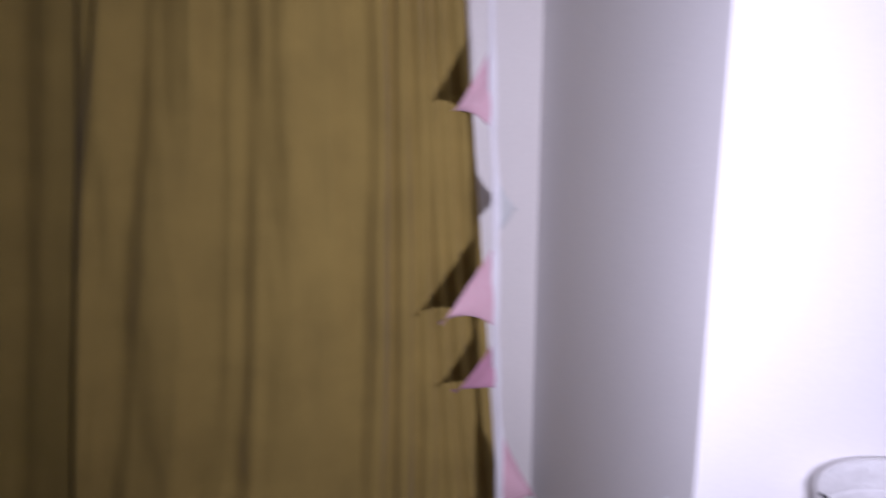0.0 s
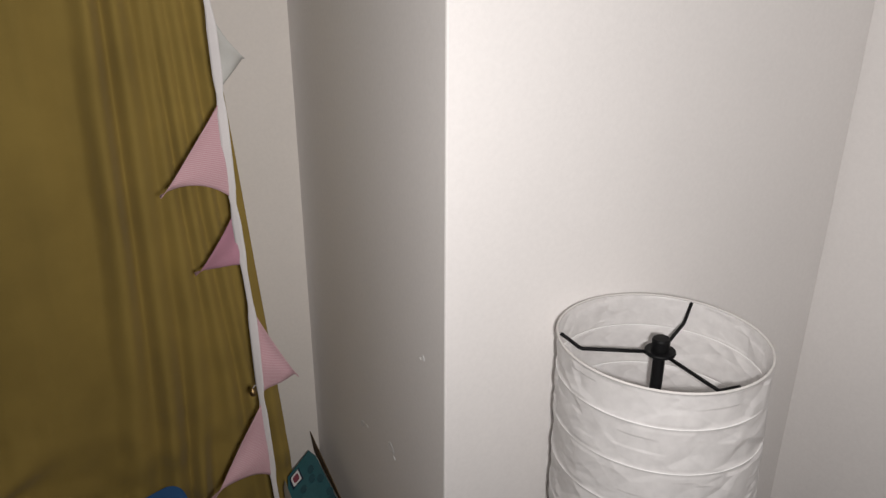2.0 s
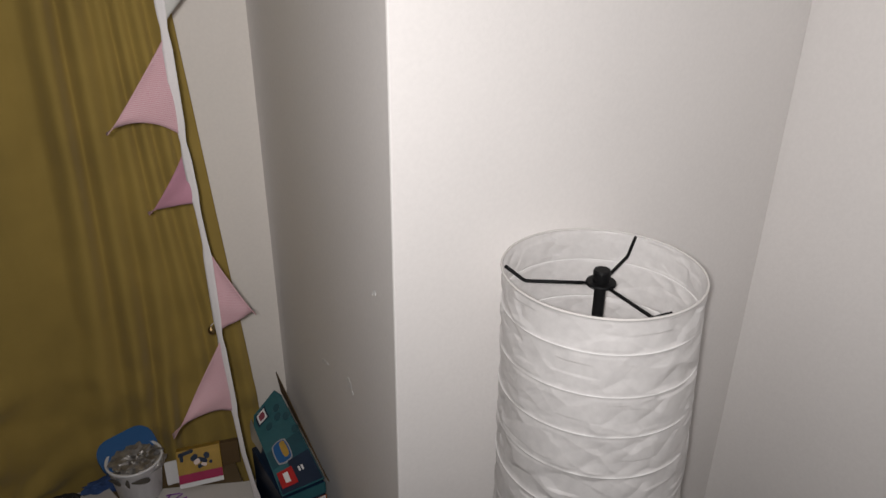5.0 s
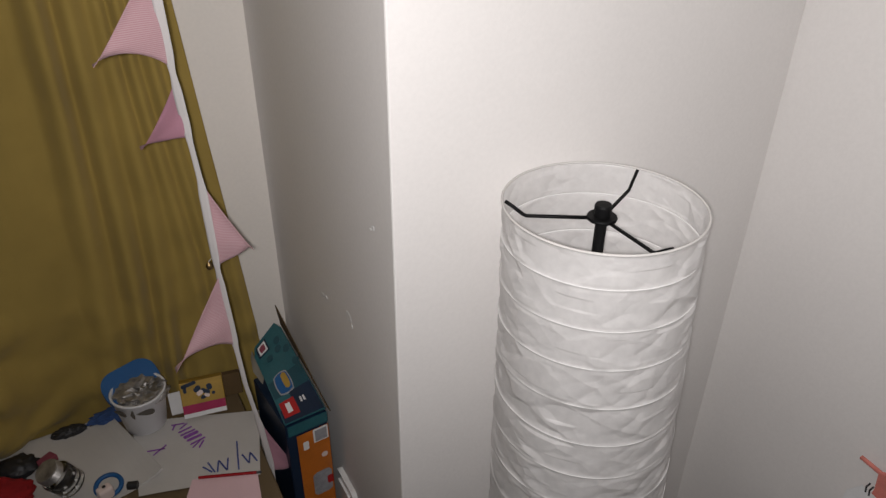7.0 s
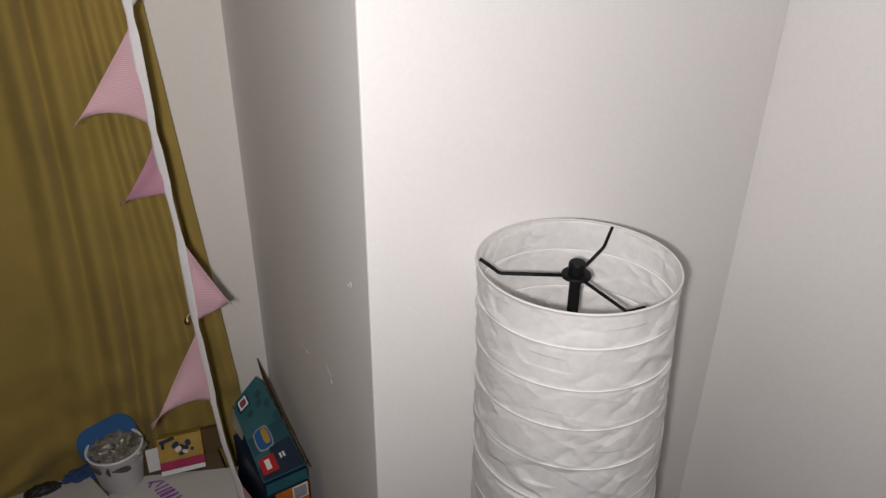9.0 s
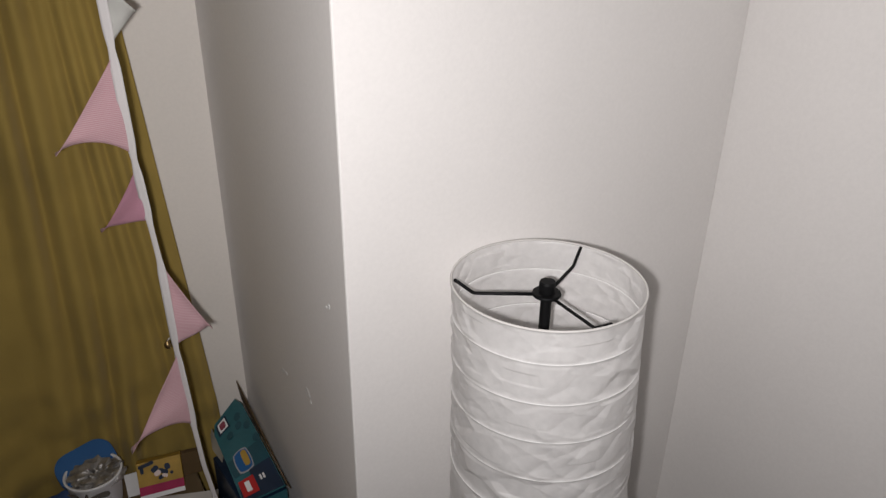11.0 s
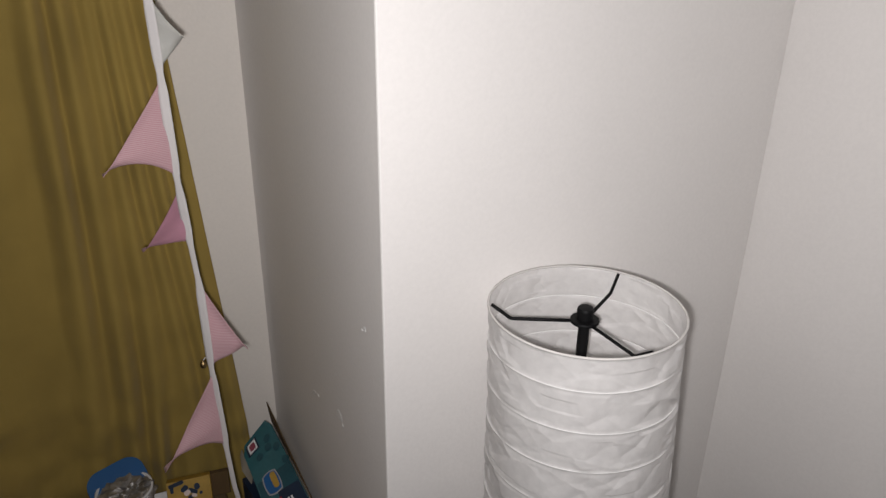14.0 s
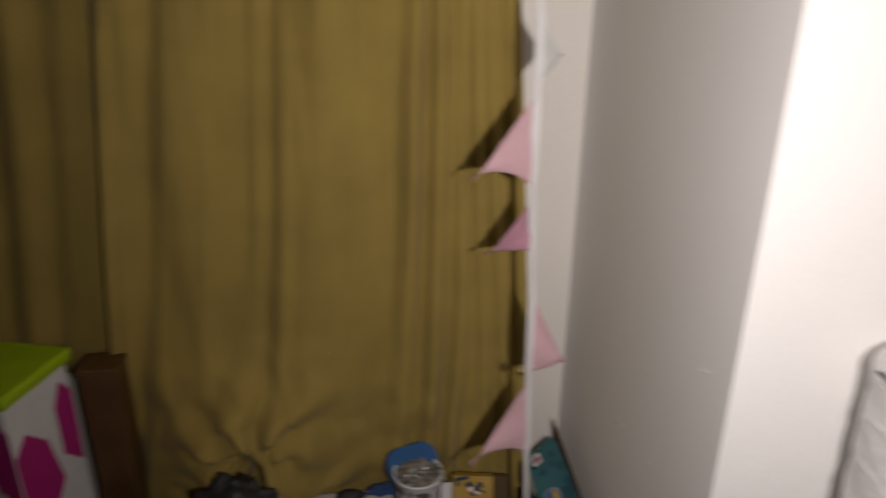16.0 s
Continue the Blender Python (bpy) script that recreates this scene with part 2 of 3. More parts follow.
structure("floor", block((XL, YB, -0.1), (XR, YA, 0)), M_FLOOR, "brown carpeted floor of a small bedroom")
structure("ceiling", block((XL - 0.1, YB - 0.1, H), (XR + 0.1, YA + 0.1, H + 0.1)), M_CEIL, "plain white painted flat ceiling")
structure("wall_alcove", block((XL - 0.1, YA, -0.1), (XP, YA + 0.1, H)), M_CREAM, "cream painted wall behind the curtain")
pier = structure("wall_pier", block((XP, YP, -0.1), (XR, YA + 0.1, H), 0.0025), M_WALL, "off-white painted wall pier with a chipped side")
structure("wall_east", block((XR, YB - 0.1, -0.1), (XR + 0.1, YA + 0.1, H)), M_WALL, "off-white painted plain side wall")
# added walls out of view: close the room, far and dull to weaken bounce
structure("wall_west", block((XL - 0.1, YB - 0.1, -0.1), (XL, YA, H)), M_UNSEENWALL, "unseen far side wall, dull beige to lower bounced light")
structure("wall_south", block((XL, YB - 0.1, -0.1), (XR, YB, H)), M_UNSEENWALL, "unseen wall across the room, dull beige to lower bounced light")

# chips in the paint of the pier's side
def chip(y, z, w, h, turn, hollow):
    rng = random.Random(int(y * 1000 + z * 777))
    pts = []
    n = 13
    for k in range(n):
        a = 2 * math.pi * k / n
        r = 0.75 + 0.35 * rng.random()
        pts.append((w / 2 * r * math.cos(a), h / 2 * r * math.sin(a)))
    m = placed((XP - 0.0003, y, z), (0, -1, 0), (0, 0, 1)) @ pose(0, 0, 0, 0, 0, turn)
    bm = bmesh.new()
    outer = [bm.verts.new(m @ Vector((x, q, 0.0))) for x, q in pts]
    mid = [bm.verts.new(m @ Vector((x * 0.82, q * 0.82, 0.0006))) for x, q in pts]
    inner = [bm.verts.new(m @ Vector((x * hollow, q * hollow, 0.0004))) for x, q in pts]
    for a, b in ((outer, mid), (mid, inner)):
        for k in range(n):
            bm.faces.new((a[k], a[(k + 1) % n], b[(k + 1) % n], b[k]))
    if hollow < 0.5:
        bm.faces.new(inner)
    ob = part("paint_chip", bm, M_CHIP, pier)
    return ob


chip(0.315, 0.874, 0.024, 0.018, 0, 0.5)
chip(0.302, 0.864, 0.009, 0.006, 0, 0.3)
chip(0.436, 0.842, 0.030, 0.009, 30, 0.3)
chip(0.414, 0.850, 0.010, 0.005, 0, 0.3)
chip(0.199, 1.086, 0.010, 0.008, 15, 0.3)
chip(0.207, 1.081, 0.005, 0.004, 0, 0.3)

# socket plate low on the pier's side
socket = thing("wall_socket", (XP, 0.385, 0.37), "white plastic wall socket plate on the pier", "socket")
part("plate", outline(rounded(0.085, 0.085, 0.012), 0.010, placed((XP - 0.0005, 0.385, 0.40), (0, -1, 0), (0, 0, 1))), M_SOCKET, socket)
part("insert", outline(rounded(0.055, 0.055, 0.006), 0.004, placed((XP - 0.0105, 0.385, 0.40), (0, -1, 0), (0, 0, 1))), M_SOCKET, socket)

# ---- curtains ----
# how far the cloth stands out into the room along the rail: wide soft folds, then tight pleats
FOLDS = [(-1.012, 0.004), (-0.998, 0.030), (-0.970, 0.024), (-0.935, 0.008), (-0.905, 0.020), (-0.850, 0.020), (-0.790, -0.002), (-0.768, 0.001), (-0.746, -0.004), (-0.715, 0.014), (-0.662, 0.019), (-0.608, 0.012), (-0.538, -0.007), (-0.504, 0.012), (-0.480, -0.008), (-0.458, 0.013), (-0.434, -0.008), (-0.416, 0.009), (-0.401, -0.006), (-0.387, 0.008), (-0.374, -0.003), (-0.360, 0.007), (-0.346, -0.005), (-0.328, 0.007), (-0.313, 0.002)]


def edge_flare(s, z):
    """The cloth spreads to both sides on its way down."""
    return s + 0.26 * (s + 0.60) * (1.30 - z)


def fold_depth(s):
    for (a, p), (b, q) in zip(FOLDS, FOLDS[1:]):
        if s <= b:
            return p + (q - p) * smooth01(a, b, s)
    return 0.0


def drape(s, z, seed):
    """Depth of the folds of the further cloth."""
    q = s + 0.014 * noise.noise((s * 3.2, z * 1.3, seed)) + 0.010 * math.sin(s * 34.0)
    y = 0.009 * math.sin(2 * math.pi * q / 0.085 + 0.6) + 0.014 * noise.noise((q * 13, z * 0.75, seed + 3)) + 0.006 * noise.noise((q * 34, z * 1.0, seed + 5))
    return y + 0.0022 * noise.noise((s * 40, z * 9, seed + 9))


def main_curtain(u, v):
    s = -1.012 + 0.699 * u
    z = 2.30 + (0.36 - 2.30) * v
    x = edge_flare(s, z)
    # the folds wander, merge and open a little with the height
    wander = smooth01(-1.012, -0.98, s) * smooth01(-0.313, -0.33, s)
    q = s + wander * (0.012 * noise.noise((s * 4.0, z * 1.3, 1.0)) + 0.005 * noise.noise((s * 14.0, z * 2.4, 7.0)) - 0.055 * (z - 1.3) * smooth01(-0.36, -0.46, s))
    depth = fold_depth(q) * (1.0 + 0.8 * noise.noise((s * 13.0, z * 2.3, 3.0)))
    depth += 0.008 * noise.noise((s * 17 + z * 2.0, z * 1.8, 15.0)) + 0.0045 * noise.noise((s * 30, z * 2.2, 5.0)) + 0.0016 * noise.noise((s * 46, z * 11, 9.0))
    y = 0.686 - depth
    # the lower part bulges out over the table, tucked up in a knot of folds
    low = smooth01(0.92, 0.72, z) * smooth01(TZ + 0.002, TZ + 0.02, z)
    heap = math.exp(-((s + 0.80) / 0.11) ** 2)
    px, pz = s + 0.79, z - 0.70
    rho, turn = math.hypot(px, pz), math.atan2(pz, px)
    ridges = 1 - 2.2 * abs(noise.noise((s * 11 + z * 5, z * 10 - s * 4, 4)))
    spokes = math.sin(7 * turn + 18 * rho + 2.0 * noise.noise((s * 7, z * 7, 12)))
    y -= low * heap * (0.065 + 0.050 * ridges + 0.026 * spokes * smooth01(0.01, 0.05, rho)) + low * (0.012 + 0.02 * heap) * noise.noise((s * 16, z * 16, 2))
    x += low * heap * 0.02 * noise.noise((s * 9, z * 9, 8))
    return (x, min(y, YA - 0.006) if z > TZ + 0.02 else max(0.668, min(y, YA - 0.006)), z)


def left_curtain(u, v):
    s = -1.75 + 0.80 * u
    z = 2.30 + (0.86 + 0.02 * math.sin(s * 30) - 2.30) * v
    x = s - 0.12 * (1.30 - z) * smooth01(-1.75, -1.0, s)
    return (x, 0.699 + 0.8 * drape(s * 0.9 - 0.1, z, 5.0) * smooth01(-0.95, -1.06, s) - 0.012 * smooth01(-1.06, -1.2, s), z)


curtain = thing("curtain", (-0.66, 0.684, 0.36), "mustard olive cotton curtain, gathered and puddled on the table", "curtain", "curtains at the window")
part("cloth", sheet(340, 190, main_curtain, 0.0015), M_CURTAIN, curtain, smooth=True)
curtain2 = thing("curtain", (-1.4, 0.66, 0.86), "mustard olive cotton curtain hanging behind stacked boxes", "curtain", "curtains at the window")
part("cloth", sheet(120, 80, left_curtain, 0.0015), M_CURTAIN, curtain2, smooth=True)
rod = thing("curtain_rod", (-1.05, 0.684, 2.31), "plain black curtain rod above the window", "curtain rod")
part("pole", tube([(-1.8, 0.684, 2.315), (-1.05, 0.684, 2.315), (-0.28, 0.684, 2.315)], 0.011, 14), M_BLACK, rod, smooth=True)
for bx in (-1.75, -0.32):
    part("bracket", block((bx - 0.01, 0.684, 2.300), (bx + 0.01, YA + 0.002, 2.325), 0.002), M_BLACK, rod)

# ---- floor lamp with a paper shade ----
lamp = thing("floor_lamp", (0, 0, 0), "tall white crinkled paper floor lamp with black frame", "lamp")
ZT, ZB, RS = 1.163, 0.06, 0.112
RINGS = [1.1225, 1.0700, 1.0195, 0.9670, 0.9125, 0.860, 0.808, 0.756, 0.704, 0.652, 0.600, 0.548, 0.496, 0.444, 0.392, 0.340, 0.288, 0.236, 0.184, 0.132]


def shade_axis(z):
    """The slack paper tube hangs a little askew."""
    d = min(ZT - z, 0.55)
    return 0.026 * d, -0.0145 * d


def shade_radius(z):
    return RS - 0.001 * smooth01(0.0, 0.02, ZT - z) + 0.020 * min(ZT - z, 0.55)


def ring_tilt(k):
    """Each wire ring sits slightly out of level."""
    return 0.0030 * noise.noise((k * 7.3, 0.5, 1.0)), 0.0035 * noise.noise((k * 3.1, 4.5, 2.0))




def crinkle(na, z):
    """Sharp-edged facets of stiff crinkled paper over the unrolled shade: the upper envelope of many tilted, nearly flat patches."""
    a = np.linspace(0, 2 * math.pi, na, endpoint=False) * RS
    nz = len(z)
    rng = np.random.default_rng(11)
    total = np.zeros((na, nz), np.float32)
    round_way = 2 * math.pi * RS
    for sign, count, lean, flat, tilt, rise in ((-1, 2000, 0.45, 3.6, 0.095, 0.0002), (1, 3400, -0.45, 4.6, 0.090, 0.0001)):
        pa, pz = rng.uniform(0, round_way, count), rng.uniform(ZB - 0.02, ZT + 0.02, count)
        ga, gz, lift = rng.normal(0, tilt * 0.6, count), rng.normal(0, tilt, count), rng.uniform(0, rise, count)
        order = np.argsort(pz)
        pa, pz, ga, gz, lift = pa[order], pz[order], ga[order], gz[order], lift[order]
        for j in range(nz):
            lo, hi = np.searchsorted(pz, (z[j] - 0.036, z[j] + 0.036))
            da = (a[:, None] - pa[None, lo:hi] + round_way / 2) % round_way - round_way / 2
            dz = (z[j] - pz[lo:hi])[None, :]
            facet = lift[None, lo:hi] + ga[None, lo:hi] * da + gz[None, lo:hi] * dz - flat * ((0.7 * da) ** 2 + (1.4 * (dz + lean * da)) ** 2)
            total[:, j] += sign * facet.max(1)
    return total - total.mean()


def shade_mesh(na=600):
    zs = np.concatenate((np.linspace(ZT, 0.70, 390, endpoint=False), np.linspace(0.70, ZB, 150)))
    nz = len(zs)
    h = crinkle(na, zs)
    bm = bmesh.new()
    g = []
    for i in range(na):
        a = 2 * math.pi * i / na
        col = []
        levels = [ZT] + [z0 + (p * math.cos(a) + q * math.sin(a)) for z0, (p, q) in zip(RINGS, map(ring_tilt, range(len(RINGS))))] + [ZB]
        k = 0
        for j in range(nz):
            z = float(zs[j])
            while k < len(levels) - 2 and z < levels[k + 1]:
                k += 1
            gap = levels[k] - levels[k + 1]
            w = min(1.0, max(0.0, (levels[k] - z) / gap))
            near = min(w, 1 - w)
            tight = max(0, 1 - near / 0.045)
            belly = -0.0004 * math.sin(math.pi * w) ** 0.7 * (1.0 + 0.6 * noise.noise((3 * math.cos(a), 3 * math.sin(a), k * 2.7)))
            stiff = 0.50 + 0.65 * smooth01(-0.25, 0.35, noise.noise(Vector((9 * math.cos(a), 9 * math.sin(a), 22 * z)) * 0.35))
            r = shade_radius(z) + belly + stiff * max(-0.0017, min(0.0017, float(h[i, j]))) * min(1, 0.05 + near / 0.12) + 0.0010 * tight
            ox, oy = shade_axis(z)
            col.append(bm.verts.new((ox + r * math.cos(a), oy + r * math.sin(a), z)))
        g.append(col)
    for i in range(na):
        n = (i + 1) % na
        for j in range(nz - 1):
            bm.faces.new((g[i][j], g[n][j], g[n][j + 1], g[i][j + 1]))
    return bm


def torus(r, tube_r, z, segs=96, sides=8):
    prof = [(r + tube_r * math.cos(2 * math.pi * k / sides), z + tube_r * math.sin(2 * math.pi * k / sides)) for k in range(sides)]
    return lathe(prof, segs, None, True)


shade = part("shade", shade_mesh(), M_PAPER, lamp, "white crinkled rice paper shade", smooth=True)
part("rim", torus(RS + 0.0003, 0.0015, ZT + 0.001), M_RINGWIRE, shade, "white paper-covered wire rim", smooth=True)
foot_ring = torus(shade_radius(ZB), 0.0022, ZB)
foot_ring.transform(pose(*shade_axis(ZB), 0))
part("rim", foot_ring, M_RINGWIRE, shade, smooth=True)
for k, z in enumerate(RINGS):
    ring = torus(shade_radius(z) + 0.0002, 0.0009, 0.0, 120, 8)
    p, q = ring_tilt(k)
    for vert in ring.verts:
        c, t = vert.co.x / RS, vert.co.y / RS
        vert.co.z += z + p * c + q * t
    ring.transform(pose(*shade_axis(z), 0))
    part("ring", ring, M_RING, shade, smooth=True)
HZ = 1.1485
part("pole", lathe([(0.0, 0.02), (0.0066, 0.02), (0.0066, HZ - 0.004), (0.0, HZ - 0.004)], 24), M_BLACK, lamp, smooth=False)
part("washer", lathe([(0.0, HZ - 0.004), (0.0165, HZ - 0.004), (0.0172, HZ - 0.002), (0.0165, HZ), (0.0, HZ)], 40), M_BLACK, lamp)
part("knob", lathe([(0.0, HZ), (0.0095, HZ), (0.0098, HZ + 0.012), (0.0088, HZ + 0.0145), (0.0, HZ + 0.0148)], 32), M_BLACK, lamp)
for deg in (148.0, 28.0, 268.0):
    c, s = math.cos(radians(deg)), math.sin(radians(deg))
    line = [(0.012, HZ - 0.003), (0.050, HZ - 0.003), (0.084, HZ - 0.003), (0.0875, HZ - 0.0015), (0.099, HZ + 0.0075), (0.1085, HZ + 0.0145)]
    part("arm", tube([(r * c, r * s, z) for r, z in line], 0.0021, 8), M_BLACK, lamp, "black bent steel arm", smooth=True)
part("base_plate", lathe([(0.0, 0.0), (0.125, 0.0), (0.127, 0.003), (0.127, 0.015), (0.122, 0.02), (0.0, 0.02)], 64), M_BLACK, lamp)

# ---- bunting ----
BY = 0.40
bunting = thing("bunting", (-0.37, BY, 0.42), "string of pink and white cloth pennants on white tape", "bunting")
TAPE = [(2.44, -0.400), (1.75, -0.389), (1.66, -0.388), (1.55, -0.386), (1.483, -0.380), (1.388, -0.378), (1.265, -0.376), (1.169, -0.371), (1.103, -0.367), (0.969, -0.367), (0.823, -0.362), (0.737, -0.357), (0.638, -0.345), (0.547, -0.338), (0.42, -0.336)]
TZS = [z for z, x in TAPE[::-1]]
TXS = [x + 0.008 for z, x in TAPE[::-1]]


def tape_x(z):
    return float(np.interp(z, TZS, TXS))


SEWN = [(1.665, 1.548), (1.490, 1.400), (1.389, 1.262), (1.246, 1.168), (1.104, 0.969), (0.955, 0.823), (0.655, 0.520)]


def tape_surface(u, v):
    z = 2.44 + (0.42 - 2.44) * v
    # pressed flat along the pennants, twisted between them
    tw = 0.55 + 0.5 * noise.noise((0.3, 0.0, z * 5.0))
    held = max(smooth01(b - 0.012, b + 0.02, z) * smooth01(t + 0.012, t - 0.02, z) for t, b in SEWN)
    w = 0.0075 + 0.0045 * held
    d = (u - 0.5) * w
    return (tape_x(z) + d * math.cos(tw), BY - 0.001 - d * math.sin(tw) - 0.004 * math.sin(z * 9), z)


part("tape", sheet(4, 240, tape_surface, 0.0012), M_TAPE, bunting, "white cotton tape", smooth=True)


def flag(z_top, z_bot, tip_x, tip_z, material, label, curl, sag):
    """A triangular pennant sewn to the tape between two heights."""
    a, b, t = Vector((tape_x(z_top), BY, z_top)), Vector((tape_x(z_bot), BY, z_bot)), Vector((tip_x + 0.008, BY, tip_z))

    def f(u, v):
        # u from the tape to the tip, v down the tape
        e = a.lerp(b, v)
        p = e.lerp(t, u)
        bow = sag * u * (1 - u) * 4
        p = p + Vector((0, 0, bow * v - 0.022 * u * (1 - u) * (1 - v)))
        p.y += -0.004 * math.sin(p.z * 9) + curl * (u ** 1.5) + 0.007 * math.sin(u * 5.2 + v * 2.6) * u + 0.004 * math.sin(v * 6.5) * (1 - u) * min(1, u * 5)
        return p
    bm = sheet(22, 18, f, 0.0007)
    bmesh.ops.remove_doubles(bm, verts=bm.verts, dist=1e-5)
    return part("flag", bm, material, bunting, label, smooth=True)


flag(1.665, 1.548, -0.437, 1.576, M_PINK, "pink striped cloth pennant", 0.02, 0.010)
flag(1.490, 1.400, -0.339, 1.434, M_PALE, "pale grey-white cloth pennant", 0.03, 0.004)
flag(1.389, 1.262, -0.464, 1.280, M_PINK, "pink striped cloth pennant", -0.02, 0.016)
# half shade comes from the darker cloth colour here and on the lowest pennant
flag(1.246, 1.168, -0.429, 1.146, M_PINKSHADE, "pink cloth pennant with half shade in its colour", 0.05, 0.007)
flag(1.104, 0.969, -0.316, 0.996, M_PINK, "pink striped cloth pennant", -0.02, 0.002)
flag(0.955, 0.823, -0.456, 0.821, M_PINK, "pink striped cloth pennant", -0.015, 0.018)
flag(0.655, 0.520, -0.286, 0.478, M_PINKSHADE, "pink cloth pennant with half shade in its colour", 0.03, 0.004)
part("bell", lathe([(0.0, -0.0062), (0.0036, -0.0046), (0.0052, 0.0), (0.0036, 0.0046), (0.0015, 0.0060), (0.0015, 0.0078), (0.0, 0.0078)], 20, pose(-0.3690, BY + 0.003, 0.970)), M_BRASS, bunting, "small round brass bell", smooth=True)
part("thread", tube([(-0.3690, BY + 0.003, 0.977), (-0.3655, BY + 0.001, 0.982), (-0.3600, BY - 0.001, 0.984)], 0.0006, 5), M_TAPE, bunting)

# ---- table ----
table = thing("table", (-0.96, 0.40, 0), "low brown laminate table covered with papers and toys", "table")
part("tabletop", block((-1.62, 0.08, TZ - 0.025), (-0.335, 0.660, TZ), 0.003), M_TABLE, table)
for lx in (-1.58, -0.375):
    for ly in (0.12, 0.62):
        part("leg", block((lx - 0.02, ly - 0.02, 0), (lx + 0.02, ly + 0.02, TZ - 0.025), 0.003), M_TABLE, table)

# ---- papers on the table ----
def paper(name, corners, z, thick, material, label, category, curl=0.0, seed=0):
    """A sheet between four corners in plan, slightly wavy."""
    a, b, c, d = [Vector((x, y, z)) for x, y in corners]

    def f(u, v):
        p = a.lerp(b, u).lerp(d.lerp(c, u), v)
        p.z += 0.002 + 0.002 * noise.noise((p.x * 14, p.y * 14, seed)) + curl * max(0, u - 0.8) ** 2 * 25 * (0.6 + 0.4 * v)
        return p
    return single(name, sheet(24, 24, f, thick), material, (corners[0][0], corners[0][1], z), label, category, "papers on the table")


paper("drawing_sheet", [(-0.532, 0.612), (-0.313, 0.530), (-0.356, 0.374), (-0.548, 0.425)], TZ + 0.003, 0.0006, M_SHEET, "white drawing sheet with felt pen scribbles on the table", "paper", 0.0, 3)
paper("paper_pad", [(-0.752, 0.645), (-0.562, 0.632), (-0.502, 0.455), (-0.760, 0.400)], TZ + 0.006, 0.0050, M_SHEET, "white paper pad with a curled edge on the table", "paper", 0.012, 6)
paper("paper_sheet", [(-0.96, 0.650), (-0.600, 0.655), (-0.640, 0.560), (-0.96, 0.540)], TZ + 0.001, 0.0006, M_SHEET, "white paper sheet lying under a pad", "paper", 0.0, 9)
paper("paper_sheet", [(-0.462, 0.412), (-0.360, 0.372), (-0.372, 0.300), (-0.510, 0.310)], TZ + 0.010, 0.0006, M_SHEETPINK, "pale pink paper sheet on the table", "paper", 0.0, 12)

# felt pen strokes: plain bars
scribble = thing("scribble", (-0.45, 0.53, TZ + 0.006), "purple felt pen strokes on a white sheet", "drawing")


def stroke(x0, y0, x1, y1, w, material, parent, z):
    d = Vector((x1 - x0, y1 - y0, 0))
    m = placed(((x0 + x1) / 2, (y0 + y1) / 2, z), d, Vector((-d.y, d.x, 0)))
    part("stroke", outline(rounded(d.length, w, w * 0.45, 3), 0.0006, m), material, parent)


for x0, y0, x1, y1, w in ((-0.470, 0.566, -0.446, 0.560, 0.0030), (-0.470, 0.552, -0.462, 0.566, 0.0030), (-0.458, 0.548, -0.442, 0.558, 0.0030), (-0.462, 0.540, -0.436, 0.545, 0.0034), (-0.460, 0.531, -0.432, 0.535, 0.0040), (-0.456, 0.522, -0.428, 0.527, 0.0080), (-0.452, 0.512, -0.424, 0.516, 0.0060), (-0.448, 0.500, -0.420, 0.506, 0.0034), (-0.446, 0.490, -0.430, 0.502, 0.0030), (-0.436, 0.484, -0.424, 0.500, 0.0030), (-0.520, 0.520, -0.490, 0.512, 0.0030), (-0.512, 0.505, -0.486, 0.520, 0.0026)):
    stroke(x0, y0, x1, y1, w, M_PURPLE, scribble, TZ + 0.0068)
writing = thing("scribble", (-0.40, 0.43, TZ + 0.006), "blue felt pen marks on a white sheet", "drawing")
for x0, y0, x1, y1 in ((-0.372, 0.468, -0.386, 0.400), (-0.440, 0.436, -0.428, 0.416), (-0.430, 0.442, -0.424, 0.414), (-0.420, 0.412, -0.412, 0.438), (-0.412, 0.438, -0.404, 0.408), (-0.404, 0.408, -0.396, 0.436), (-0.372, 0.432, -0.366, 0.406), (-0.366, 0.406, -0.358, 0.430), (-0.358, 0.430, -0.352, 0.404)):
    stroke(x0, y0, x1, y1, 0.0028, M_INK, writing, TZ + 0.0068)

pencil = thing("pencil", (-0.40, 0.373, TZ + 0.012), "dark red wooden pencil beside a pink sheet", "pencil")
part("shaft", tube([(-0.452, 0.408, TZ + 0.0145), (-0.362, 0.372, TZ + 0.0145)], 0.0026, 6), M_REDCLOTH, pencil)
part("tip", tube([(-0.362, 0.372, TZ + 0.0145), (-0.354, 0.3688, TZ + 0.0145)], 0.0022, 6), M_DARK, pencil)

